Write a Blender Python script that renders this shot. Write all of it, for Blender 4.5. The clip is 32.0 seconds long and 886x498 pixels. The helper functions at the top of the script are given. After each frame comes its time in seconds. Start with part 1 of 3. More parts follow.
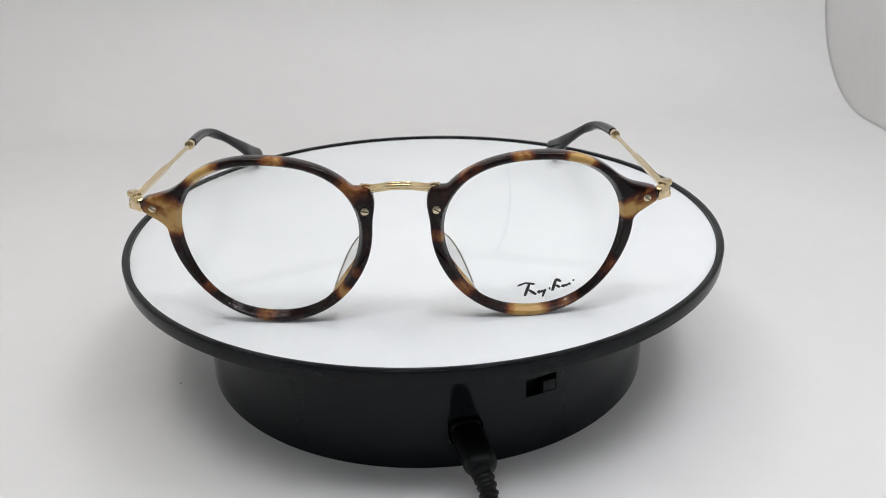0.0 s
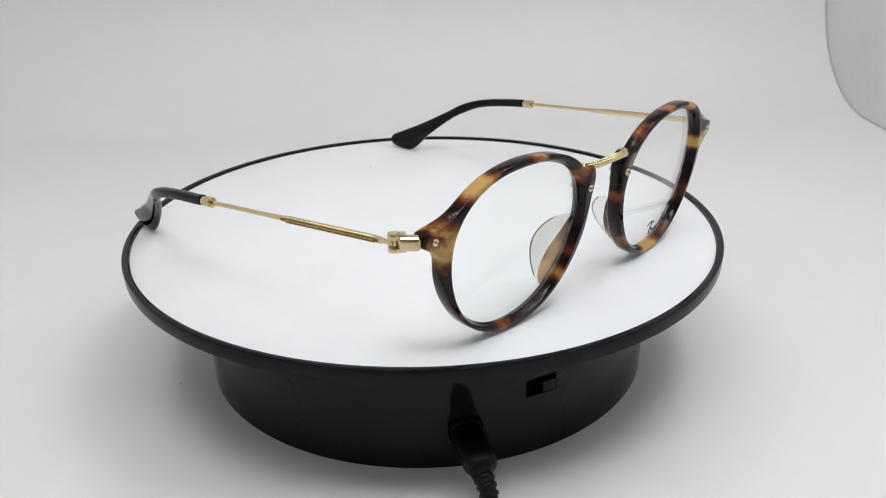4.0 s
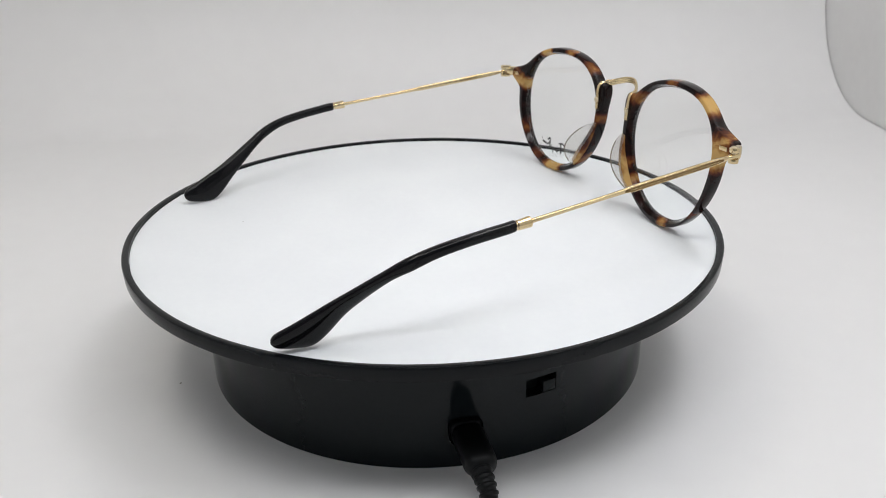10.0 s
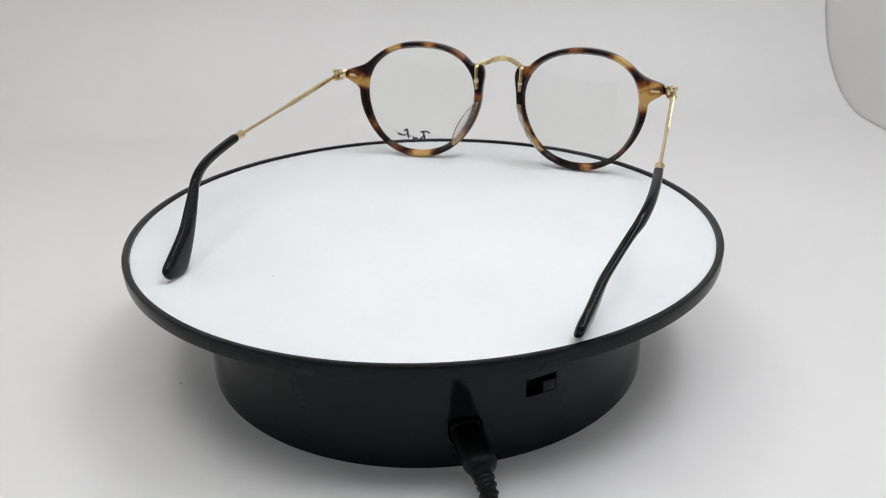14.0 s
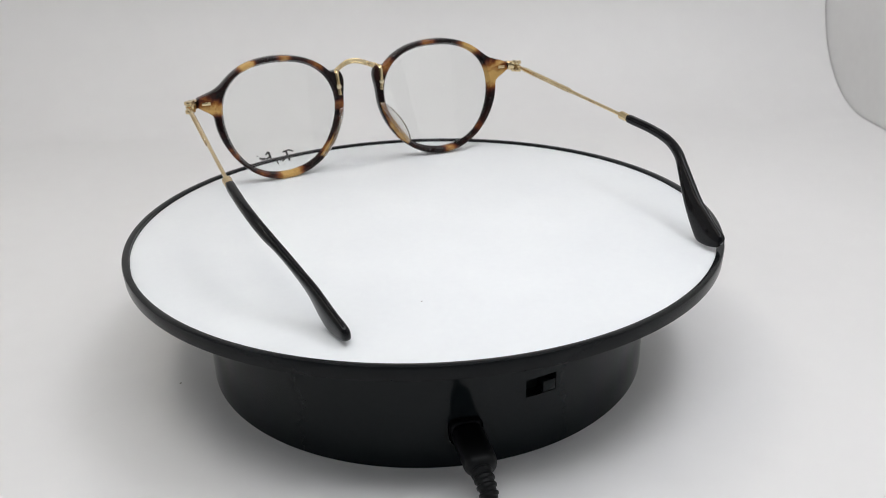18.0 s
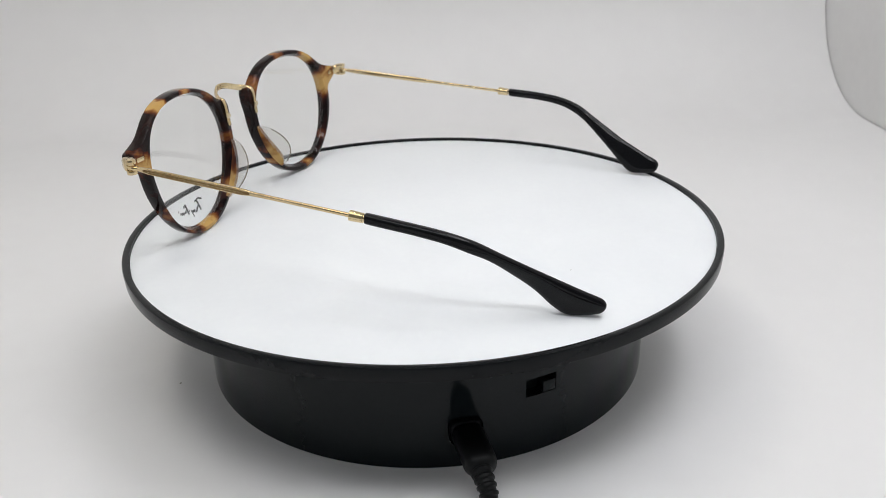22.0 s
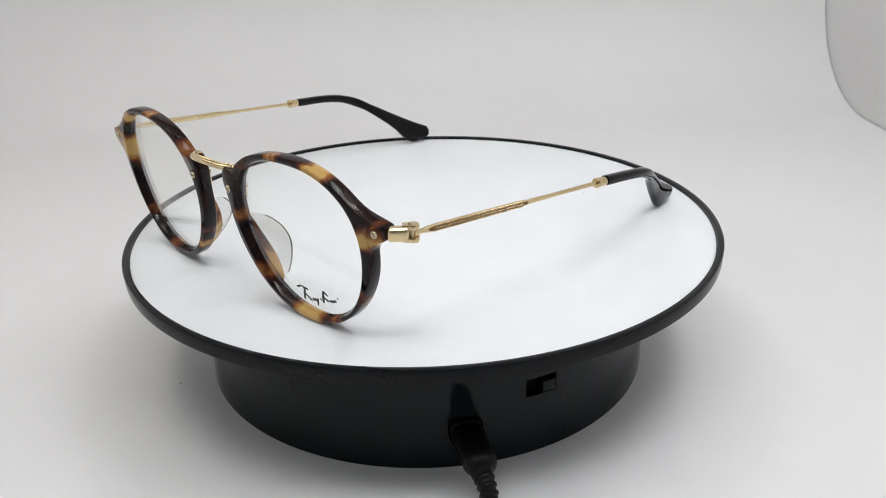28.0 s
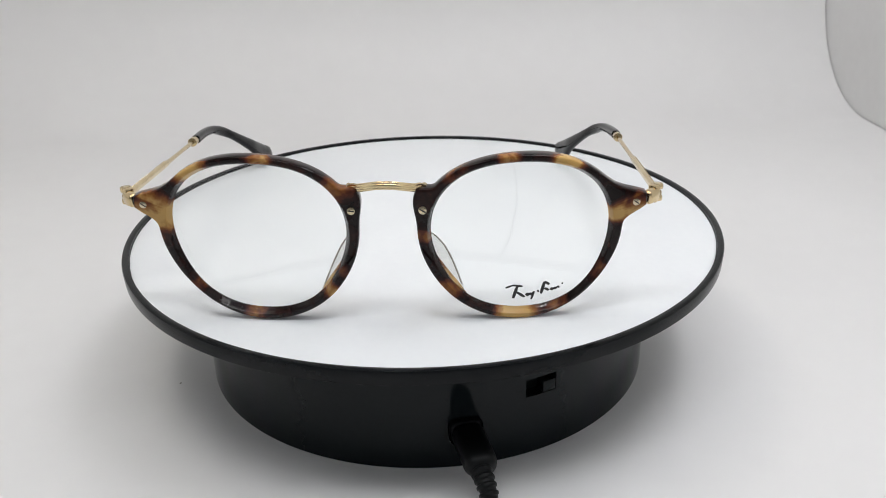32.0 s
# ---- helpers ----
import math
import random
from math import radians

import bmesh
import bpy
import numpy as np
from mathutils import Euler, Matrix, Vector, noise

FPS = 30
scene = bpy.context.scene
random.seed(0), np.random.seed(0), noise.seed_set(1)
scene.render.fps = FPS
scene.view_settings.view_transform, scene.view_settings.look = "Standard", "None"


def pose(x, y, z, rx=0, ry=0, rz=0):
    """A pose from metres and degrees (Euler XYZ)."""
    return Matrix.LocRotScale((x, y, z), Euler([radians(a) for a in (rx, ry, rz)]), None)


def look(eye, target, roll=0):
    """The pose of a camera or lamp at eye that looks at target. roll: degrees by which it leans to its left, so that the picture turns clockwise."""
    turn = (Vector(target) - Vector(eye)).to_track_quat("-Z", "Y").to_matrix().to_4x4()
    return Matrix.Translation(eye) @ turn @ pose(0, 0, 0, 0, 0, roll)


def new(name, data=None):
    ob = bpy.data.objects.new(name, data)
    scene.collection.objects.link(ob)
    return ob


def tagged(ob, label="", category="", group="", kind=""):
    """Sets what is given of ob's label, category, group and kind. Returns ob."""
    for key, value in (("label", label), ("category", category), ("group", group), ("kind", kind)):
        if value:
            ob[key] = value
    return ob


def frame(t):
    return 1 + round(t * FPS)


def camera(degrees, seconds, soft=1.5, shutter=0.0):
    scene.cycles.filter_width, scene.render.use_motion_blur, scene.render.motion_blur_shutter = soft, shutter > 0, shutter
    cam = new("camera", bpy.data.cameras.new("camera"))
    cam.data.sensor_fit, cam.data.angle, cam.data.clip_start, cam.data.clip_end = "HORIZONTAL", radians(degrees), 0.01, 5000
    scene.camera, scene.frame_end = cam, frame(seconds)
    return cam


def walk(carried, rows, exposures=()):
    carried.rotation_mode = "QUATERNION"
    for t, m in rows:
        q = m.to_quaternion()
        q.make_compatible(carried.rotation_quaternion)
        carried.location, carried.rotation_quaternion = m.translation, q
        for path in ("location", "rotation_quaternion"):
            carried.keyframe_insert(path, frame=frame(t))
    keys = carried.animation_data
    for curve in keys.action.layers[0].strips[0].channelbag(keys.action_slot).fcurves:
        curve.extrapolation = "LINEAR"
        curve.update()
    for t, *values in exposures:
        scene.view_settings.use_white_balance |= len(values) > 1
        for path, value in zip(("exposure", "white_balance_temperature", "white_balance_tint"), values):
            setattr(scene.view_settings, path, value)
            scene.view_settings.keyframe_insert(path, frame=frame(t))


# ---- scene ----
# Metres; the table sheet is z = 0 and the turntable's axis is x = y = 0.
cam = camera(54.94, 32.0, soft=0.55)
cam.data.dof.use_dof, cam.data.dof.focus_distance, cam.data.dof.aperture_fstop = True, 0.242, 34.0
EYE = Vector((0.0, -0.27676, 0.15637))
AIM = Vector((0.02112, 0.91620, -0.40017))
walk(cam, [(0.0, look(EYE, EYE + AIM, -1.270)), (32.0, look(EYE, EYE + AIM, -1.270))],
     exposures=((0.0, 0.0), (32.0, 0.0)))

# ---- world and lights ----
world = bpy.data.worlds.new("room_world")
scene.world = world
world.use_nodes = True
world.node_tree.nodes["Background"].inputs[0].default_value = (0.55, 0.58, 0.62, 1)
world.node_tree.nodes["Background"].inputs[1].default_value = 0.35


def strip_lamp(name, x, y, z, tx, ty, sx, sy, power, colour):
    data = bpy.data.lights.new(name, "AREA")
    data.shape, data.size, data.size_y = "RECTANGLE", sx, sy
    data.energy, data.color = power, colour
    lamp = new(name, data)
    lamp.matrix_world = look((x, y, z), (tx, ty, 0.0))
    return lamp


strip_lamp("led_light", 0.0, -0.27, 0.5895, 0.0, -0.27, 0.44, 0.11, 1.06, (0.95, 0.975, 1.0))
strip_lamp("led_light", 0.0, 0.14, 0.5895, 0.0, 0.14, 0.44, 0.05, 0.02, (0.965, 0.98, 1.0))
strip_lamp("led_light", -0.21, -0.04, 0.5895, -0.21, -0.04, 0.12, 0.32, 0.345, (1.0, 0.94, 0.80))
strip_lamp("led_light", 0.21, -0.04, 0.5895, 0.21, -0.04, 0.14, 0.32, 0.81, (0.955, 0.965, 1.0))

# ---- timing of the turntable ----
DISC = 0.0469          # height of the white disc's surface
TILT = 0.38            # the disc runs slightly out of true


def turned(t):
    """Degrees through which the disc has turned at t seconds: an even run that slows very slightly."""
    return 11.21674 * t + 0.016504 * t * t - 0.00056232 * t ** 3


# ---- materials ----
def material(name, colour, rough=0.5, metal=0.0, spec=0.5, coat=0.0):
    m = bpy.data.materials.new(name)
    m.use_nodes = True
    b = m.node_tree.nodes["Principled BSDF"]
    b.inputs["Base Color"].default_value = (*colour, 1)
    b.inputs["Roughness"].default_value = rough
    b.inputs["Metallic"].default_value = metal
    b.inputs["Specular IOR Level"].default_value = spec
    b.inputs["Coat Weight"].default_value = coat
    b.inputs["Coat Roughness"].default_value = 0.05
    return m


def add(m, kind, **inputs):
    node = m.node_tree.nodes.new(kind)
    for key, value in inputs.items():
        node.inputs[key.replace("_", " ")].default_value = value
    return node


def varied(m, scale, low, high, rough_low, rough_high, bump=0.0, bump_scale=None, coords="Object"):
    """Two-scale variation of colour and roughness, and a fine relief."""
    tree, b = m.node_tree, m.node_tree.nodes["Principled BSDF"]
    tc = add(m, "ShaderNodeTexCoord")
    big = add(m, "ShaderNodeTexNoise", Scale=scale, Detail=3.0)
    fine = add(m, "ShaderNodeTexNoise", Scale=scale * 14, Detail=4.0)
    mixer = add(m, "ShaderNodeMath")
    mixer.operation = "MULTIPLY_ADD"
    mixer.inputs[1].default_value = 0.35
    ramp = add(m, "ShaderNodeValToRGB")
    ramp.color_ramp.elements[0].position, ramp.color_ramp.elements[1].position = 0.40, 0.85
    ramp.color_ramp.elements[0].color, ramp.color_ramp.elements[1].color = (*low, 1), (*high, 1)
    spread = add(m, "ShaderNodeMapRange", From_Min=0.3, From_Max=0.7, To_Min=rough_low, To_Max=rough_high)
    link = tree.links.new
    for n in (big, fine):
        link(tc.outputs[coords], n.inputs["Vector"])
    link(fine.outputs["Fac"], mixer.inputs[0])
    link(big.outputs["Fac"], mixer.inputs[2])
    link(mixer.outputs[0], ramp.inputs["Fac"])
    link(ramp.outputs["Color"], b.inputs["Base Color"])
    link(big.outputs["Fac"], spread.inputs["Value"])
    link(spread.outputs["Result"], b.inputs["Roughness"])
    if bump:
        grain = add(m, "ShaderNodeTexNoise", Scale=bump_scale or scale * 40, Detail=3.0)
        relief = add(m, "ShaderNodeBump", Strength=bump, Distance=0.0002)
        link(tc.outputs[coords], grain.inputs["Vector"])
        link(grain.outputs["Fac"], relief.inputs["Height"])
        link(relief.outputs["Normal"], b.inputs["Normal"])
    return m


SHEET = varied(material("white_backdrop_vinyl", (0.8, 0.8, 0.8), spec=0.35), 6, (0.758, 0.752, 0.752), (0.788, 0.783, 0.783), 0.42, 0.55, 0.08, 900)
PANEL = varied(material("light_box_lining", (0.7, 0.7, 0.7), spec=0.2), 9, (0.70, 0.695, 0.69), (0.76, 0.755, 0.75), 0.6, 0.75, 0.1, 400)
ROOM = varied(material("dim_room_paint", (0.2, 0.2, 0.2), spec=0.2), 2, (0.16, 0.16, 0.165), (0.22, 0.22, 0.22), 0.7, 0.9)
MAT = varied(material("white_disc_card", (0.85, 0.85, 0.86), spec=0.25), 30, (0.78, 0.80, 0.825), (0.82, 0.84, 0.86), 0.5, 0.65, 0.06, 2500)
BLACK = varied(material("black_glossy_plastic", (0.01, 0.01, 0.011), spec=0.18), 40, (0.0055, 0.0078, 0.0088), (0.0085, 0.0112, 0.0125), 0.06, 0.12, 0.03, 1800)
RIM = varied(material("black_satin_plastic", (0.012, 0.012, 0.013), spec=0.17), 60, (0.0035, 0.0045, 0.0055), (0.006, 0.007, 0.008), 0.16, 0.24, 0.04, 2500)
RUBBER = varied(material("black_cable_rubber", (0.008, 0.008, 0.009), spec=0.14), 80, (0.003, 0.0035, 0.004), (0.006, 0.0065, 0.007), 0.35, 0.5, 0.08, 3000)
GOLD = varied(material("polished_pale_gold", (0.75, 0.56, 0.27), metal=1.0), 120, (0.64, 0.485, 0.26), (0.77, 0.625, 0.385), 0.13, 0.23, 0.03, 4000)
SCREW = varied(material("pale_gold_screw_metal", (0.7, 0.6, 0.4), metal=1.0), 200, (0.62, 0.53, 0.36), (0.76, 0.66, 0.46), 0.2, 0.34)
# darker, rougher gold for the engraved band
GROOVE = varied(material("dark_gold_groove", (0.2, 0.13, 0.05), metal=1.0), 200, (0.14, 0.085, 0.034), (0.23, 0.145, 0.06), 0.35, 0.5)
TIP = varied(material("black_acetate", (0.006, 0.006, 0.007), spec=0.20), 60, (0.003, 0.003, 0.004), (0.005, 0.005, 0.006), 0.07, 0.12)
# lens ink; also the painted shade of the screw and rivet slots
PRINT_AND_SLOT = material("black_ink_and_slot_shade", (0.008, 0.008, 0.008), 0.5)
DIODE = material("led_diode", (0.9, 0.9, 0.85), 0.3)
DIODE.node_tree.nodes["Principled BSDF"].inputs["Emission Color"].default_value = (1, 0.98, 0.95, 1)
DIODE.node_tree.nodes["Principled BSDF"].inputs["Emission Strength"].default_value = 100.0
LINT = material("grey_lint", (0.22, 0.20, 0.18), 0.9)


def tortoise():
    """Polished acetate: near-black brown with amber and honey patches; the share of amber comes with the mesh."""
    m = material("tortoiseshell_acetate", (0.1, 0.04, 0.01), 0.06, spec=0.20, coat=0.0)
    tree, b = m.node_tree, m.node_tree.nodes["Principled BSDF"]
    link = tree.links.new
    share = add(m, "ShaderNodeAttribute")
    share.attribute_name = "amber"
    tc = add(m, "ShaderNodeTexCoord")
    cloud = add(m, "ShaderNodeTexNoise", Scale=170.0, Detail=3.0, Roughness=0.55, Distortion=0.6)
    wisps = add(m, "ShaderNodeTexNoise", Scale=650.0, Detail=3.0, Roughness=0.6)
    sum_1 = add(m, "ShaderNodeMath")
    sum_1.operation = "MULTIPLY_ADD"
    sum_1.inputs[1].default_value = 0.80
    sum_2 = add(m, "ShaderNodeMath")
    sum_2.operation = "MULTIPLY_ADD"
    sum_2.inputs[1].default_value = 0.22
    ramp = add(m, "ShaderNodeValToRGB")
    stops = ((0.62, (0.007, 0.0035, 0.0035)), (0.78, (0.022, 0.0075, 0.006)), (0.90, (0.085, 0.022, 0.010)),
             (1.04, (0.215, 0.080, 0.020)), (1.24, (0.50, 0.305, 0.10)))
    ramp.color_ramp.elements[0].position, ramp.color_ramp.elements[0].color = stops[0][0] / 1.3, (*stops[0][1], 1)
    ramp.color_ramp.elements[1].position, ramp.color_ramp.elements[1].color = stops[-1][0] / 1.3, (*stops[-1][1], 1)
    for at, colour in stops[1:-1]:
        ramp.color_ramp.elements.new(at / 1.3).color = (*colour, 1)
    for n in (cloud, wisps):
        link(tc.outputs["Object"], n.inputs["Vector"])
    link(cloud.outputs["Fac"], sum_1.inputs[0])
    link(share.outputs["Fac"], sum_1.inputs[2])
    link(wisps.outputs["Fac"], sum_2.inputs[0])
    link(sum_1.outputs[0], sum_2.inputs[2])
    scaled = add(m, "ShaderNodeMath")
    scaled.operation = "MULTIPLY"
    scaled.inputs[1].default_value = 1 / 1.3
    link(sum_2.outputs[0], scaled.inputs[0])
    link(scaled.outputs[0], ramp.inputs["Fac"])
    link(ramp.outputs["Color"], b.inputs["Base Color"])
    return m


TORTOISE = tortoise()


def clear(name, tint, gloss, rough, least=0.02):
    """A thin clear sheet: light passes straight through, and the surface mirrors more at grazing angles."""
    m = bpy.data.materials.new(name)
    m.use_nodes = True
    tree = m.node_tree
    tree.nodes.clear()
    out = tree.nodes.new("ShaderNodeOutputMaterial")
    mix = tree.nodes.new("ShaderNodeMixShader")
    see = tree.nodes.new("ShaderNodeBsdfTransparent")
    shine = tree.nodes.new("ShaderNodeBsdfGlossy")
    facing = tree.nodes.new("ShaderNodeLayerWeight")
    power = tree.nodes.new("ShaderNodeMath")
    edge = tree.nodes.new("ShaderNodeMath")
    power.operation, edge.operation = "POWER", "MULTIPLY_ADD"
    power.inputs[1].default_value = 5.0
    edge.inputs[1].default_value, edge.inputs[2].default_value = 1 - least, least
    see.inputs[0].default_value = (*tint, 1)
    shine.inputs[0].default_value = (gloss, gloss, gloss, 1)
    shine.inputs["Roughness"].default_value = rough
    tree.links.new(facing.outputs["Facing"], power.inputs[0])
    tree.links.new(power.outputs[0], edge.inputs[0])
    tree.links.new(edge.outputs[0], mix.inputs[0])
    tree.links.new(see.outputs[0], mix.inputs[1])
    tree.links.new(shine.outputs[0], mix.inputs[2])
    tree.links.new(mix.outputs[0], out.inputs[0])
    return m


LENS = clear("clear_demo_lens", (0.992, 0.997, 0.994), 0.97, 0.0, 0.032)
PAD = clear("clear_nose_pad", (0.92, 0.915, 0.905), 0.95, 0.08, 0.10)
# dark tone painted for the shaded look of the clear pad's edge
PAD_EDGE = material("pad_edge_shading", (0.30, 0.26, 0.20), 0.12)
PAD_EDGE.node_tree.nodes["Principled BSDF"].inputs["Transmission Weight"].default_value = 0.35


# ---- mesh helpers ----
def part(name, bm, mat, parent=None, label="", smooth=35):
    """Link a bmesh as one mesh object under a thing or part."""
    bmesh.ops.recalc_face_normals(bm, faces=bm.faces)
    for f in bm.faces:
        f.smooth = smooth > 0
    if smooth:
        for e in bm.edges:
            if len(e.link_faces) == 2 and e.calc_face_angle(0) > radians(smooth):
                e.smooth = False
    data = bpy.data.meshes.new(name)
    bm.to_mesh(data)
    bm.free()
    data.materials.append(mat)
    ob = new(name, data)
    ob.parent = parent
    return tagged(ob, label)


def loft(rings, closed_ends=True, loop=False):
    """A skin over equal rings of points, each ring closed."""
    bm = bmesh.new()
    rows = [[bm.verts.new(p) for p in ring] for ring in rings]
    n = len(rows[0])
    pairs = list(zip(rows, rows[1:])) + ([(rows[-1], rows[0])] if loop else [])
    for a, b in pairs:
        for i in range(n):
            bm.faces.new((a[i], a[(i + 1) % n], b[(i + 1) % n], b[i]))
    if closed_ends and not loop:
        bm.faces.new(rows[0])
        bm.faces.new(rows[-1])
    return bm


def lathe(profile, steps=128):
    """Spin (radius, height) points round the z axis; a closed profile gives a solid ring."""
    rings = [[Vector((r * math.cos(a), r * math.sin(a), z)) for r, z in profile]
             for a in (2 * math.pi * i / steps for i in range(steps))]
    return loft(rings, loop=True)


def smooth_path(points, steps):
    """Catmull-Rom through points of any dimension, evenly split in parameter."""
    pts = [np.array(p, float) for p in points]
    pts = [2 * pts[0] - pts[1]] + pts + [2 * pts[-1] - pts[-2]]
    out = []
    for i in range(steps + 1):
        u = (len(pts) - 3) * i / steps
        k = min(int(u), len(pts) - 4)
        u -= k
        a, b, c, d = pts[k:k + 4]
        out.append(0.5 * (2 * b + (c - a) * u + (2 * a - 5 * b + 4 * c - d) * u * u + (3 * b - a - 3 * c + d) * u ** 3))
    return out


def tube(points, steps=40, around=16, power=2.0, up=(0, 0, 1)):
    """A bar along (x, y, z, half width, half height) points, with a superellipse section kept upright."""
    path = smooth_path(points, steps)
    rings = []
    for i, p in enumerate(path):
        q0, q1 = path[max(i - 1, 0)], path[min(i + 1, len(path) - 1)]
        way = Vector(q1[:3] - q0[:3]).normalized()
        side = way.cross(Vector(up)).normalized()
        top = side.cross(way)
        ring = []
        for j in range(around):
            a = 2 * math.pi * j / around
            c, s = math.cos(a), math.sin(a)
            ring.append(Vector(p[:3]) + side * (p[3] * math.copysign(abs(c) ** (2 / power), c)) + top * (p[4] * math.copysign(abs(s) ** (2 / power), s)))
        rings.append(ring)
    return loft(rings)


def block(size, bevel=0.0, segments=2, at=None):
    bm = bmesh.new()
    bmesh.ops.create_cube(bm, size=1.0)
    bmesh.ops.scale(bm, vec=size, verts=bm.verts)
    if bevel:
        bmesh.ops.bevel(bm, geom=bm.edges[:], offset=bevel, segments=segments, affect="EDGES", profile=0.5)
    if at is not None:
        bm.transform(at)
    return bm


def pin(radius, height, at, steps=20, bevel=0.0):
    bm = bmesh.new()
    bmesh.ops.create_cone(bm, cap_ends=True, segments=steps, radius1=radius, radius2=radius, depth=height)
    if bevel:
        rims = [e for e in bm.edges if abs(e.verts[0].co.z - e.verts[1].co.z) < 1e-9]
        bmesh.ops.bevel(bm, geom=rims, offset=bevel, segments=2, affect="EDGES", profile=0.5)
    bm.transform(at)
    return bm


def joined(*parts):
    """Several bmeshes as one."""
    out = bmesh.new()
    for bm in parts:
        data = bpy.data.meshes.new("piece")
        bm.to_mesh(data)
        bm.free()
        out.from_mesh(data)
        bpy.data.meshes.remove(data)
    return out


# ---- the photo box: backdrop sweep, lining, lamps ----
def backdrop():
    """One white sheet: flat under the turntable, bent up with a wide curve at the back."""
    profile = [(-0.50, 0.0), (0.2765, 0.0)]
    bend, back = 0.088, 0.3645
    for i in range(1, 29):
        a = radians(86) * i / 28
        profile.append((back - bend + bend * math.sin(a), bend - bend * math.cos(a)))
    y, z = profile[-1]
    profile += [(y + 0.03, z + 0.42)]
    thick = 0.0012
    bm = bmesh.new()
    rows = []
    for k, (y, z) in enumerate(profile):
        y0, z0 = profile[max(k - 1, 0)]
        y1, z1 = profile[min(k + 1, len(profile) - 1)]
        n = Vector((0, -(z1 - z0), y1 - y0)).normalized()
        rows.append([bm.verts.new((x, y - n.y * d, z - n.z * d)) for x, d in ((-0.45, 0), (0.3005, 0), (0.3005, thick), (-0.45, thick))])
    for a, b in zip(rows, rows[1:]):
        for i in range(4):
            bm.faces.new((a[i], a[(i + 1) % 4], b[(i + 1) % 4], b[i]))
    bm.faces.new(rows[0])
    bm.faces.new(rows[-1])
    return tagged(part("backdrop", bm, SHEET), "white vinyl backdrop sheet curving up behind the turntable", "backdrop", kind="structure")


backdrop()


def slab(name, lo, hi, mat, label):
    bm = block([b - a for a, b in zip(lo, hi)], at=Matrix.Translation([(a + b) / 2 for a, b in zip(lo, hi)]))
    return tagged(part(name, bm, mat, smooth=0), label, name.split("_")[0], kind="structure")


slab("floor", (-3, -3, -0.03), (3, 3, -0.003), ROOM, "dim floor under the photo box")
slab("wall_left", (-0.475, -0.38, 0), (-0.46, 0.48, 0.60), PANEL, "white lining of the photo box side")
slab("wall_right", (0.3012, -0.38, 0), (0.32, 0.48, 0.60), PANEL, "white lining of the photo box side")
slab("wall_back", (-0.475, 0.48, 0), (0.32, 0.495, 0.60), PANEL, "white lining of the photo box back")
slab("box_floor", (-0.475, -0.38, -0.0029), (0.32, 0.495, -0.0014), PANEL, "white base board of the photo box")


def ceiling():
    """The box's top, with an opening in the middle for shooting from above."""
    x0, x1, y0, y1 = -0.475, 0.32, -0.38, 0.495
    hx0, hx1, hy0, hy1 = -0.15, 0.15, -0.10, 0.10
    pieces = [((x0, y0), (x1, hy0)), ((x0, hy1), (x1, y1)), ((x0, hy0), (hx0, hy1)), ((hx1, hy0), (x1, hy1))]
    bm = joined(*[block((b[0] - a[0], b[1] - a[1], 0.015), at=Matrix.Translation(((a[0] + b[0]) / 2, (a[1] + b[1]) / 2, 0.6075))) for a, b in pieces])
    tagged(part("ceiling", bm, PANEL, smooth=0), "white top of the photo box with a central opening", "ceiling", kind="structure")


ceiling()


def led_bar(x, y, length, turn):
    """An LED bar under the box's top: a channel with a row of diodes."""
    bar = tagged(new("led_bar"), "slim white light bar with a row of small diodes", "light bar", "light bars")
    bar.matrix_world = Matrix.Translation((x, y, 0.60)) @ Matrix.Rotation(turn, 4, "Z")
    part("channel", block((length, 0.022, 0.010), 0.002, at=Matrix.Translation((0, 0, -0.005))), PANEL, bar)
    n = int(length / 0.0147) - 1
    bm = joined(*[block((0.004, 0.004, 0.002), at=Matrix.Translation(((i - (n - 1) / 2) * 0.0147, 0, -0.011))) for i in range(n)])
    part("diode_row", bm, DIODE, bar, smooth=0)
    return bar


for bx, by, bl, bt in ((0, 0.14, 0.44, 0), (0, -0.27, 0.44, 0), (-0.21, -0.04, 0.24, math.pi / 2), (0.21, -0.04, 0.24, math.pi / 2)):
    led_bar(bx, by, bl, bt)


# ---- the turntable ----
BASE_R, BASE_TOP = 0.0767, 0.0426
SLOT = (radians(-90 + 21.0), radians(-90 + 28.6), 0.0196, 0.0254)


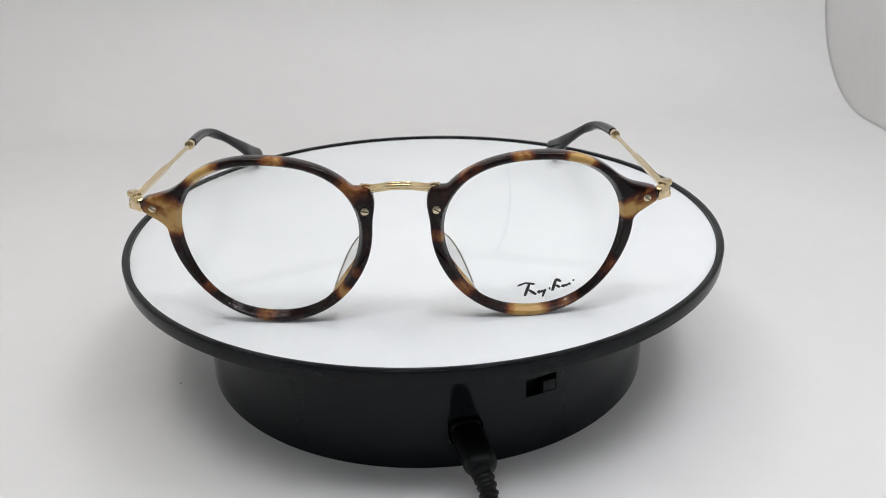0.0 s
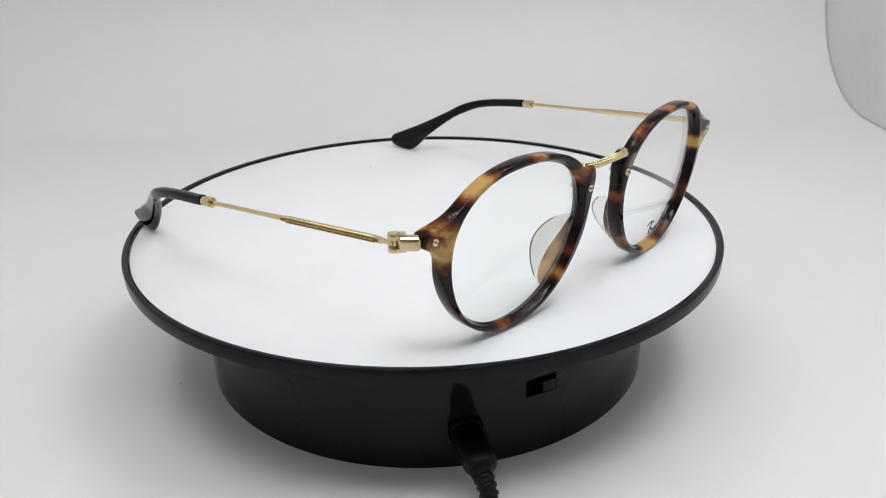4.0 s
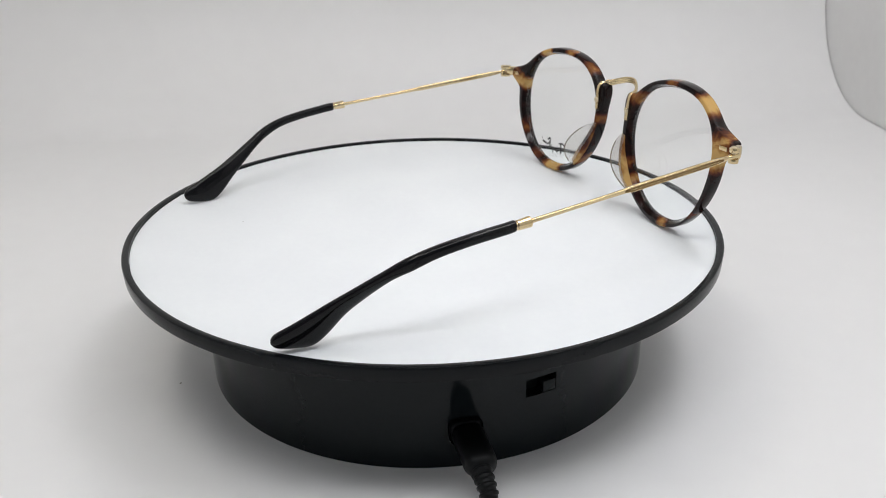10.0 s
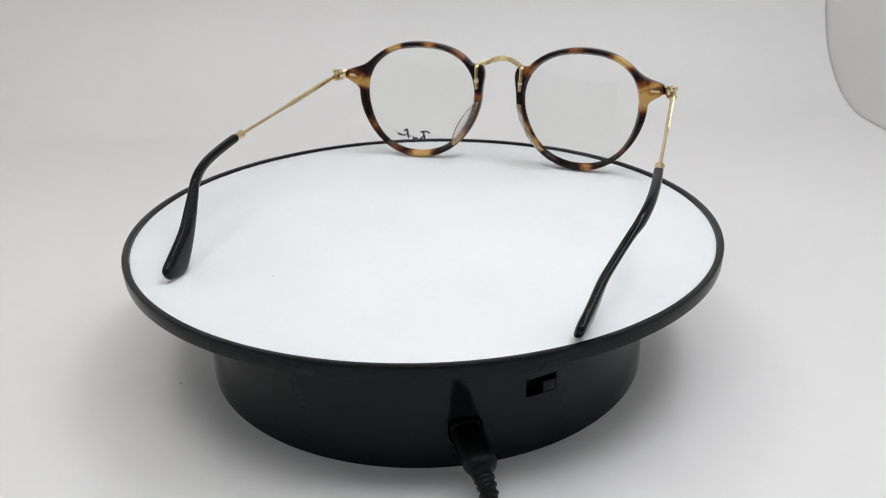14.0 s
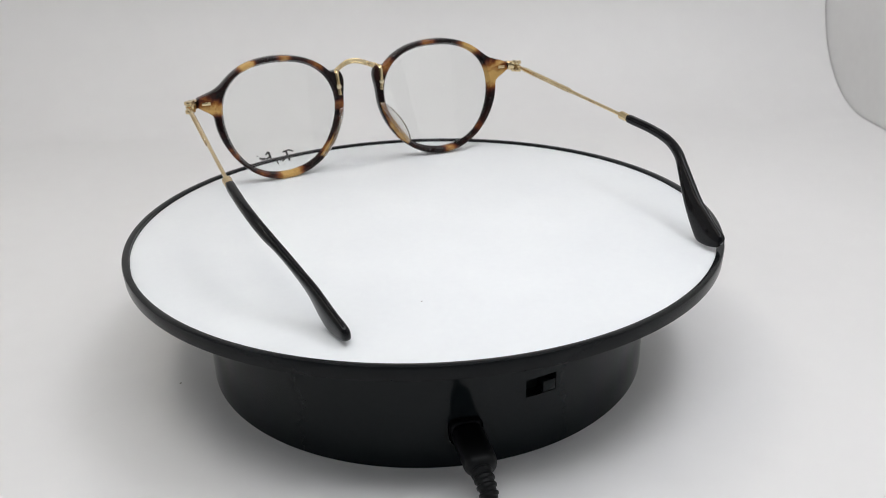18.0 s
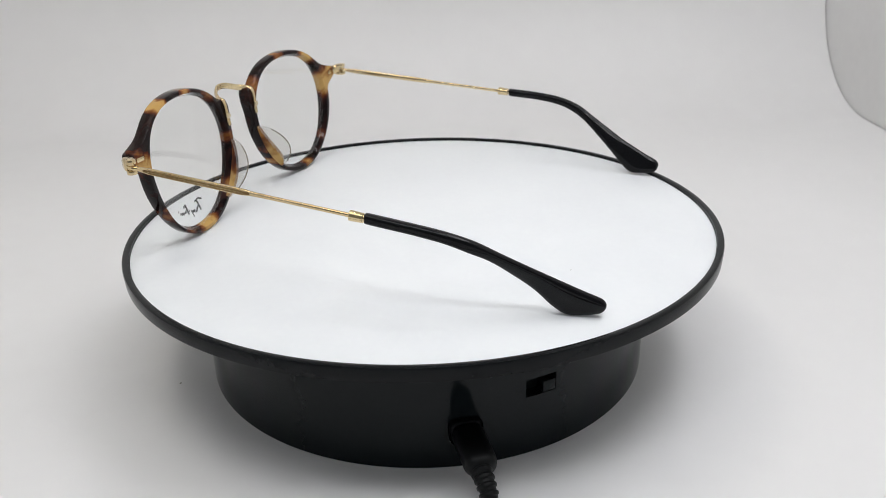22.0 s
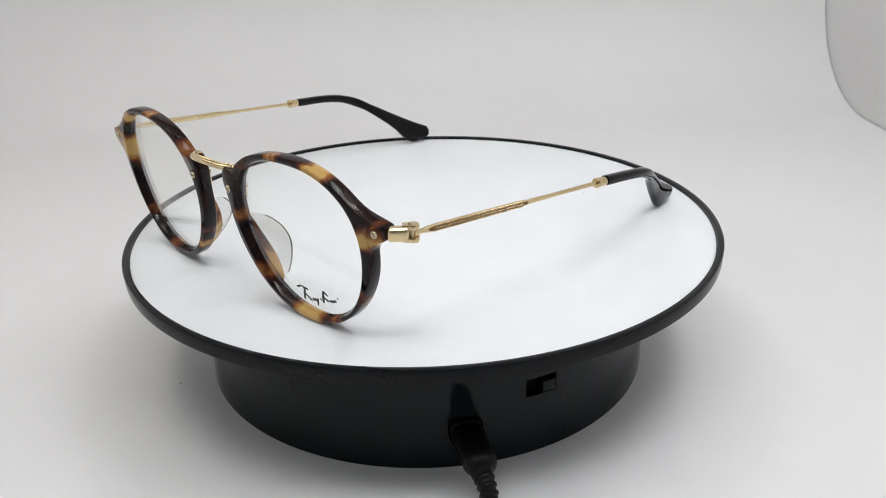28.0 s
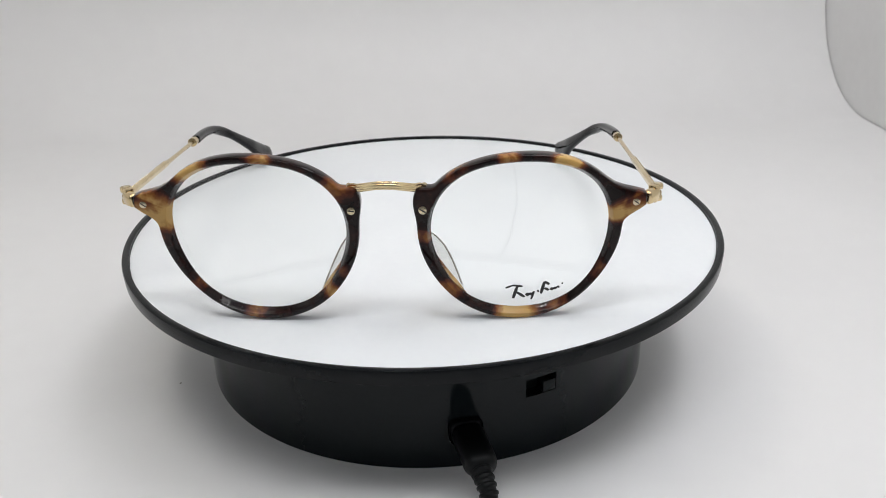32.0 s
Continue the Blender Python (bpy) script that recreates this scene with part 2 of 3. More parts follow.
def turntable():
    table = tagged(new("turntable"), "black motorised display turntable with a white disc on top", "turntable")
    # the housing: a drum with a real slot for the switch
    a0, a1, z0, z1 = SLOT
    angles = sorted([2 * math.pi * i / 144 + a0 for i in range(144) if not 0.001 < (2 * math.pi * i / 144) < a1 - a0 + 0.01] + [a0 + (a1 - a0) * k / 3 for k in (1, 2, 3)])
    heights = [0.0, 0.0004, z0, z1, BASE_TOP - 0.0015, BASE_TOP]
    radius = [BASE_R - 0.0003, BASE_R, BASE_R, BASE_R, BASE_R, BASE_R - 0.0015]
    bm = bmesh.new()
    grid = [[bm.verts.new((r * math.cos(a), r * math.sin(a), z)) for r, z in zip(radius, heights)] for a in angles]
    n = len(angles)
    for i in range(n):
        j = (i + 1) % n
        mid = (angles[i] + (angles[j] if j else angles[0] + 2 * math.pi)) / 2
        for k in range(5):
            if k == 2 and a0 < mid < a1:
                continue
            bm.faces.new((grid[i][k], grid[j][k], grid[j][k + 1], grid[i][k + 1]))
    bm.faces.new([g[0] for g in grid])
    bm.faces.new([g[-1] for g in grid])
    # walls and back of the slot
    deep = BASE_R - 0.004
    ids = [i for i, a in enumerate(angles) if a0 - 1e-6 <= a <= a1 + 1e-6]
    inner = {i: [bm.verts.new((deep * math.cos(angles[i]), deep * math.sin(angles[i]), z)) for z in (z0, z1)] for i in ids}
    for i, j in zip(ids, ids[1:]):
        bm.faces.new((inner[i][0], inner[j][0], inner[j][1], inner[i][1]))
        bm.faces.new((grid[i][2], grid[j][2], inner[j][0], inner[i][0]))
        bm.faces.new((grid[i][3], grid[j][3], inner[j][1], inner[i][1]))
    for i in (ids[0], ids[-1]):
        bm.faces.new((grid[i][2], grid[i][3], inner[i][1], inner[i][0]))
    body = part("housing", bm, BLACK, table, "glossy black plastic drum", smooth=25)
    # slide switch in the slot
    am = a0 + (a1 - a0) * 0.78
    m = Matrix.Rotation(am, 4, "Z") @ Matrix.Translation((BASE_R - 0.0019, 0, z0 + 0.0018))
    part("slide_switch", block((0.0036, 0.0044, 0.0036), 0.0003, at=m), BLACK, body, "black slide switch")
    # the turning disc
    platter = part("platter", lathe([(0.010, -0.0038), (0.0970, -0.0036), (0.0994, -0.0036), (0.0999, -0.0032),
                                     (0.1001, 0.0004), (0.0999, 0.0008), (0.0994, 0.00095), (0.0984, 0.00095), (0.0979, 0.0007),
                                     (0.0978, -0.0010), (0.010, -0.0010)], 192), RIM, table, "black rim of the turning disc")
    part("disc_mat", lathe([(0.0, -0.0009), (0.0977, -0.0009), (0.0977, -0.0002), (0.0974, 0.0), (0.0, 0.0)], 160), MAT, platter, "plain white disc surface")
    part("spindle", pin(0.012, 0.010, Matrix.Translation((0, 0, -0.0062))), RIM, platter)
    return table, platter


TABLE, PLATTER = turntable()


def power_lead():
    """The plug in the housing's port, its ribbed sleeve and the lead that drops to the sheet."""
    lead = tagged(new("power_lead"), "black power lead plugged into the turntable housing", "cable")
    lead.location = (0.0094, -0.0768, 0.0)
    turn_z = Matrix.Rotation(radians(11), 4, "Z")
    m = turn_z @ Matrix.Translation((0.0006, -0.0089, 0.0130))
    plug = part("plug", block((0.0092, 0.0186, 0.0068), 0.0030, 6, at=m), RUBBER, lead, "moulded black plug")
    part("plug_collar", block((0.0098, 0.0022, 0.0074), 0.0020, 4, at=turn_z @ Matrix.Translation((0.0004, -0.0004, 0.0132))), RUBBER, plug)
    for k in range(3):
        rib = block((0.0042, 0.0006, 0.0003), 0.0001, at=turn_z @ Matrix.Translation((0.0006, -0.0085 - 0.0016 * k, 0.01622)))
        part("grip_rib", rib, RUBBER, plug, smooth=0)
    path = [(0.0031, -0.0158, 0.0126), (0.0043, -0.0200, 0.0114), (0.0053, -0.0235, 0.0088), (0.0060, -0.0262, 0.0050)]
    pts = smooth_path(path, 40)
    bar = []
    for i, q in enumerate(pts):
        r = 0.0028 - 0.0007 * i / 40 + (0.00028 if (i // 3) % 2 == 0 else -0.0001)
        bar.append((*q, r, r))
    part("ribbed_sleeve", tube(bar, 120, 18, up=(1, 0, 0.01)), RUBBER, lead, "ribbed strain relief")
    run = [(0.0058, -0.0256, 0.0060), (0.0066, -0.0290, 0.0026), (0.0080, -0.0350, 0.0017), (0.012, -0.060, 0.0016), (0.030, -0.110, 0.0016), (0.045, -0.190, 0.0016), (0.05, -0.300, 0.0016)]
    part("lead", tube([(*q, 0.0016, 0.0016) for q in run], 90, 14, up=(1, 0, 0.01)), RUBBER, lead, "thin black cable")
    return lead


power_lead()


def speck(x, y, size, turn):
    bm = block((size, size * 0.5, 0.0003), 0.0001, at=Matrix.Rotation(turn, 4, "Z"))
    ob = tagged(part("lint_speck", bm, LINT, smooth=0), "tiny grey lint speck on the white sheet", "lint", "lint specks")
    ob.location = (x, y, 0.00016)


speck(-0.0846, -0.0262, 0.0007, 0.6)
speck(-0.176, -0.062, 0.0005, 1.7)

RIDERS = []
for px, py in ((0.027, 0.0573),):
    fleck = tagged(part("dust_fleck", block((0.0004, 0.00025, 0.00015), 0.00005), LINT, smooth=0), "tiny dust fleck lying on the white disc", "dust", "dust flecks")
    RIDERS.append((fleck, Matrix.Translation((px, py, 0.00008))))

# ---- the eyeglasses ----
# Local axes: x across the front, y from the front to the ear tips, z up from the disc.
LENS_X, LENS_Z = 0.0326, 0.0239
INNER = (22.70, 1.36, 0.85, 0.73, -0.17, -0.05, 0.70, -0.39, 0.02, -0.09, 0.07)
OUTER = (25.03, 1.20, 0.94, 1.13, -0.03, 0.00, 0.90, -0.12, 0.04, 0.02, 0.08)
DEPTH = 0.0043


def wave(c, a):
    """Radius in metres at the angle a from its harmonics in millimetres."""
    r = c[0]
    for k in range(1, (len(c) - 1) // 2 + 1):
        r += c[2 * k - 1] * math.cos(k * a) + c[2 * k] * math.sin(k * a)
    return r / 1000


def outer_radius(a):
    """The rim's outer edge with the end piece that carries the hinge; a = 0 points to the temple."""
    deg = math.degrees(a) % 360
    off = (deg + 180) % 360 - 180 - 16.4
    horn = 0.00865 * math.exp(-abs(off / (3.55 if off < 0 else 9.1)) ** 1.67)
    off = deg - 148.9
    corner = 0.00315 * math.exp(-abs(off / (3.74 if off < 0 else 13.1)) ** 2.4)
    r = wave(OUTER, a) + horn + corner
    return min(r, 0.0333 / math.cos(a)) if math.cos(a) > 0.8 else r


def front(x, z):
    """Depth of the frame's front face: gently bowed, leaning in towards the cheeks."""
    return -0.0730 - 0.107 * z + 1.17 * x * x


# patches of amber round each rim: degrees from the picture's right, half width, strength
PATCHES = {1: ((95, 8, .7), (60, 9, 1.12), (128, 10, .4), (16, 6, 1.1), (-24, 8, .45), (-59, 8, .4), (-89, 14, 1.1), (-140, 9, .6), (175, 5, .6)),
           -1: ((165, 12, .98), (130, 11, 1.05), (86, 8, .65), (39, 9, .6), (-22, 6, .5), (-41, 7, .7), (-103, 8, .6), (-144, 5, .5))}


def amber_at(side, a, r):
    """Share of amber at the angle a, counted from the temple side."""
    deg = math.degrees(a) if side > 0 else 180 - math.degrees(a)
    s = 0.0
    for at, half, power in PATCHES[side]:
        d = (deg - at + 180) % 360 - 180
        s = max(s, power * math.exp(-abs(d / half) ** 3))
    if r > 0.0335:
        s *= max(0.0, 1 - (r - 0.0335) / 0.0015)
    return 0.135 + 0.63 * s


GLASSES = tagged(new("eyeglasses"), "round tortoiseshell eyeglasses with gold temples, open on the disc", "eyeglasses")


def rim(side):
    steps = 288
    rings, shares = [], []
    b = 0.0006
    for i in range(steps):
        a = 2 * math.pi * i / steps
        ri, ro = wave(INNER, a), outer_radius(a)
        w = ro - ri
        # section, anticlockwise: (share of the way out, depth)
        sec = [(0.0007, 0), (w - b, 0), (w - b * 0.3, b * 0.3), (w, b), (w, DEPTH - b), (w - b * 0.3, DEPTH - b * 0.3), (w - b, DEPTH), (0.0007, DEPTH),
               (0.0, DEPTH - 0.0011), (0.0, DEPTH * 0.62), (-0.0004, DEPTH * 0.5), (0.0, DEPTH * 0.38), (0.0, 0.0009)]
        ring = []
        for s, d in sec:
            r = ri + s
            x, z = LENS_X + r * math.cos(a), LENS_Z + r * math.sin(a)
            ring.append(Vector((side * x, front(x, z) + d, z)))
            shares.append(amber_at(side, a, r))
        rings.append(ring)
    bm = loft(rings, loop=True)
    layer = bm.verts.layers.float.new("amber")
    for v, s in zip(bm.verts, shares):
        v[layer] = s
    return part("rim", bm, TORTOISE, GLASSES, "tortoiseshell acetate rim with an end piece", smooth=50)


def lens(side):
    rings_n, steps, thick = 12, 96, 0.0012
    bm = bmesh.new()

    def layer_of(extra):
        rows = []
        for k in range(rings_n + 1):
            row = []
            for i in range(steps):
                a = 2 * math.pi * i / steps
                r = (wave(INNER, a) + 0.00012) * (k / rings_n if k else 0.001)
                x, z = LENS_X + r * math.cos(a), LENS_Z + r * math.sin(a)
                bow = 0.0014 * (1 - (r / 0.0235) ** 2)
                row.append(bm.verts.new((side * x, front(x, z) + 0.0017 - bow + extra, z)))
            rows.append(row)
        for a_, b_ in zip(rows, rows[1:]):
            for i in range(steps):
                bm.faces.new((a_[i], a_[(i + 1) % steps], b_[(i + 1) % steps], b_[i]))
        bm.faces.new(rows[0])
        return rows

    f, g = layer_of(0), layer_of(thick)
    for i in range(steps):
        bm.faces.new((f[-1][i], f[-1][(i + 1) % steps], g[-1][(i + 1) % steps], g[-1][i]))
    ob = part("lens", bm, LENS, GLASSES, "clear plastic demo lens")
    return ob


def lens_front(x, z):
    r = math.hypot(x - LENS_X, z - LENS_Z)
    return front(x, z) + 0.0017 - 0.0014 * (1 - (r / 0.0235) ** 2)


def lens_print(parent):
    """The maker's mark on the lens as plain slanted strokes."""
    strokes = (((29.6, 10.6), (31.8, 11.6), .62), ((31.6, 11.6), (34.6, 11.0), .70), ((33.0, 11.0), (31.9, 6.6), .95), ((33.0, 8.9), (35.3, 6.9), .85),
               ((35.5, 7.7), (36.1, 8.4), .55), ((36.2, 8.5), (36.0, 7.2), .60), ((36.0, 7.2), (36.9, 8.5), .50), ((36.9, 8.6), (36.9, 7.5), .60), ((37.0, 7.5), (37.9, 8.8), .50), ((38.0, 8.9), (37.2, 5.9), .65),
               ((38.9, 8.9), (39.4, 9.0), .95), ((40.9, 12.4), (40.0, 7.9), .95), ((40.9, 12.4), (42.4, 11.2), .80), ((41.0, 10.0), (42.3, 9.0), .80),
               ((42.6, 9.2), (43.2, 9.9), .55), ((43.3, 10.0), (43.2, 8.9), .60), ((43.2, 8.9), (44.0, 10.1), .50), ((44.1, 10.2), (44.0, 9.2), .60), ((44.1, 9.2), (45.0, 10.5), .50), ((45.0, 10.5), (45.2, 9.6), .60), ((45.9, 11.3), (46.4, 11.3), .60))
    pieces = []
    for (x0, z0), (x1, z1), w in strokes:
        bm = bmesh.new()
        a, c = [Vector((38 + 0.92 * (x - 38), 0, 8.2 + 0.86 * (z - 9))) / 1000 for x, z in ((x0, z0), (x1, z1))]
        way = (c - a).normalized()
        n = Vector((-way.z, 0, way.x)) * (w / 2000)
        rows = []
        for k in range(5):
            q = a.lerp(c, k / 4)
            wide = n * (0.55 + 0.45 * math.sin(math.pi * (k + 0.6) / 5.2))
            rows.append([bm.verts.new((v.x, lens_front(v.x, v.z) - 0.00007, v.z)) for v in (q + wide, q - wide)])
        for r0, r1 in zip(rows, rows[1:]):
            bm.faces.new((r0[0], r0[1], r1[1], r1[0]))
        pieces.append(bm)
    part("printed_mark", joined(*pieces), PRINT_AND_SLOT, parent, "small black printed mark of slanted strokes", smooth=0)


PAD_FLARE = 0.0034     # how far the pad leans out over the lens at its free edge


def pad_shape(u):
    """Outline of the pad from its upper (0) to its lower end (1): a steep shoulder, then a long taper."""
    return max(math.sin(math.pi * u ** 0.80), 0.0) ** 0.62


def nose_pad(side):
    """A built-up pad behind the nasal side of the rim: acetate at the root, clear plastic outside."""
    def root_share(u):
        return 0.15 + (0.32 if side > 0 else 0.50) * u

    def skin(outer_piece, name, mat, label):
        nu, nv, thick = 26, 7, 0.0011
        faces = []
        for layer_ in (0, 1):
            rows = []
            for i in range(nu + 1):
                u = i / nu
                a = radians(177 + 56 * u)
                reach = 0.0082 * pad_shape(u)
                row = []
                for k in range(nv + 1):
                    lo, hi = (root_share(u) + 0.005, 1.0) if outer_piece else (0.0, root_share(u))
                    v = lo + (hi - lo) * k / nv
                    r = outer_radius(a) - 0.0004 - thick * (1.6 - 0.9 * v) * layer_ - PAD_FLARE * v ** 1.3 * pad_shape(u)
                    x, z = LENS_X + r * math.cos(a), LENS_Z + r * math.sin(a)
                    row.append(Vector((side * x, front(x, z) + DEPTH - 0.0003 + reach * v, z)))
                rows.append(row)
            faces.append(rows)
        bm = bmesh.new()
        top, bot = [[[bm.verts.new(p) for p in row] for row in rows] for rows in faces]
        for i in range(nu):
            for k in range(nv):
                bm.faces.new((top[i][k], top[i + 1][k], top[i + 1][k + 1], top[i][k + 1]))
                bm.faces.new((bot[i][k], bot[i + 1][k], bot[i + 1][k + 1], bot[i][k + 1]))
            bm.faces.new((top[i][nv], top[i + 1][nv], bot[i + 1][nv], bot[i][nv]))
            bm.faces.new((top[i][0], top[i + 1][0], bot[i + 1][0], bot[i][0]))
        for i in (0, nu):
            for k in range(nv):
                bm.faces.new((top[i][k], top[i][k + 1], bot[i][k + 1], bot[i][k]))
        if mat is TORTOISE:
            layer = bm.verts.layers.float.new("amber")
            for vert in bm.verts:
                a = math.atan2(vert.co.z - LENS_Z, side * vert.co.x - LENS_X)
                vert[layer] = (0.46 if side > 0 else 0.60) + 0.30 * amber_at(side, a, 0.02) + 0.10 * math.sin(7 * a)
        return part(name, bm, mat, GLASSES, label, smooth=60)

    skin(False, "nose_pad_root", TORTOISE, "tortoiseshell root of the nose pad")
    pad = skin(True, "nose_pad", PAD, "clear plastic nose pad")
    # added tube: the dark outline that clear plastic shows edge-on, put into colour
    edge = []
    for i in range(2, 25):
        u = i / 26
        a = radians(177 + 56 * u)
        r = outer_radius(a) - 0.0008 - PAD_FLARE * pad_shape(u)
        x, z = LENS_X + r * math.cos(a), LENS_Z + r * math.sin(a)
        edge.append((side * x, front(x, z) + DEPTH - 0.0003 + 0.0082 * pad_shape(u), z, 0.00020, 0.00020))
    part("pad_edge_shade", tube(edge, 60, 8, up=(1, 0, 0)), PAD_EDGE, pad, "thin dark tube painting the shaded edge of the clear pad")


def bridge():
    y0, z0 = front(0.009, 0.038) + DEPTH * 0.55, 0.0391
    half = [(0.0090, -0.0002), (0.0084, 0.0003), (0.0070, 0.0006), (0.0048, 0.0014), (0.0024, 0.0021), (0.0, 0.0023)]
    line = [(-x, z) for x, z in half] + [(x, z) for x, z in half[::-1][1:]]
    pieces = []
    for dz, dy, r in ((0.00064, 0.0, 0.00046), (0.0, -0.00014, 0.00056), (-0.00064, 0.0, 0.00046)):
        pts = [(x, y0 - 0.0052 * (1 - (x / 0.0090) ** 2) + dy, z0 + z + dz, r * 0.9, r) for x, z in line]
        pieces.append(tube(pts, 44, 12))
    bar = part("bridge", joined(*pieces), GOLD, GLASSES, "arched gold metal bridge with fine grooves", smooth=60)
    for side in (-1, 1):
        x = 0.0092
        pts = [(side * x, y0 - 0.0003, z0 + 0.0001, 0.0008, 0.0008), (side * (x + 0.0002), y0 + 0.0016, z0 - 0.0002, 0.0009, 0.0007),
               (side * (x + 0.0002), front(x, 0.036) + DEPTH + 0.0004, 0.0368, 0.0007, 0.0005), (side * x, front(x, 0.0335) + DEPTH + 0.0004, 0.0335, 0.00075, 0.0005),
               (side * (x - 0.0002), front(x, 0.030) + DEPTH + 0.0004, 0.0300, 0.0007, 0.0005)]
        part("bridge_tab", tube(pts, 24, 12, 2.6, up=(0, 1, 0.02)), GOLD, bar, "gold tab behind the rim")
        turn_x = Matrix.Rotation(radians(90), 4, "X")
        at = Matrix.Translation((side * x, front(x, 0.0335) + DEPTH + 0.0009, 0.0335)) @ turn_x
        part("screw_end", pin(0.0010, 0.0008, at, 16, 0.0003), SCREW, bar)
        at = Matrix.Translation((side * 0.0090, front(0.009, 0.0336) - 0.0001, 0.0336)) @ turn_x
        screw = part("bridge_screw", pin(0.00108, 0.0008, at, 22, 0.0003), SCREW, bar, "small slotted gold screw")
        tilt = Matrix.Rotation(radians(12 * side + 20), 4, "Y")
        # a black bar on the head paints the shade inside the slot
        part("screw_slot_shade", block((0.0018, 0.0002, 0.00030), at=Matrix.Translation((side * 0.0090, front(0.009, 0.0336) - 0.00049, 0.0336)) @ tilt), PRINT_AND_SLOT, screw, smooth=0)


def hinge_side(side):
    ex, ez = 0.0673, 0.0347
    yf = front(ex - 0.002, ez)
    # gold cap over the end piece
    slant = Matrix.Rotation(radians(-42 * side), 4, "Z")
    m = Matrix.Translation((side * (ex + 0.0003), yf + 0.0035, ez - 0.0006)) @ slant
    cap = part("hinge_cap", block((0.0027, 0.0052, 0.0037), 0.0010, 3, at=m), GOLD, GLASSES, "faceted gold hinge cap", smooth=20)
    hx, hy = side * (ex + 0.0023), yf + 0.0064
    for z, h in ((0.0016, 0.0013), (-0.0016, 0.0013)):
        link = block((0.0024, 0.0026, h), 0.0003, at=Matrix.Translation((hx, hy, ez - 0.0006 + z)) @ slant @ Matrix.Translation((0, -0.0013, 0)))
        part("knuckle", joined(pin(0.00150, h, Matrix.Translation((hx, hy, ez - 0.0006 + z)), 20, 0.0002), link), GOLD, cap, smooth=30)
    part("hinge_screw", pin(0.0008, 0.0048, Matrix.Translation((hx, hy, ez - 0.0006)), 16, 0.0002), SCREW, cap)
    xr = 0.0628
    back = Matrix.Translation((side * xr, front(xr, ez) + DEPTH + 0.0002, ez - 0.0006))
    part("rivet_plate", block((0.0034, 0.0008, 0.0014), 0.0003, at=back), GOLD, cap, "small gold plate behind the end piece")
    turn_x = Matrix.Rotation(radians(90), 4, "X")
    at = Matrix.Translation((side * (xr + 0.0003), front(xr, ez) + 0.0002, ez - 0.0009))
    rivet = part("rivet", pin(0.00098, 0.0007, at @ turn_x, 18, 0.00025), SCREW, cap, "small slotted rivet head on the front")
    slot = at @ Matrix.Translation((0, -0.00034, 0)) @ Matrix.Rotation(radians(35), 4, "Y")
    # the rivet's slot is uncut: its shade is a thin black bar
    part("rivet_slot_shade", block((0.0016, 0.00012, 0.00028), at=slot), PRINT_AND_SLOT, cap, smooth=0)
    return hx, hy, ez - 0.0008


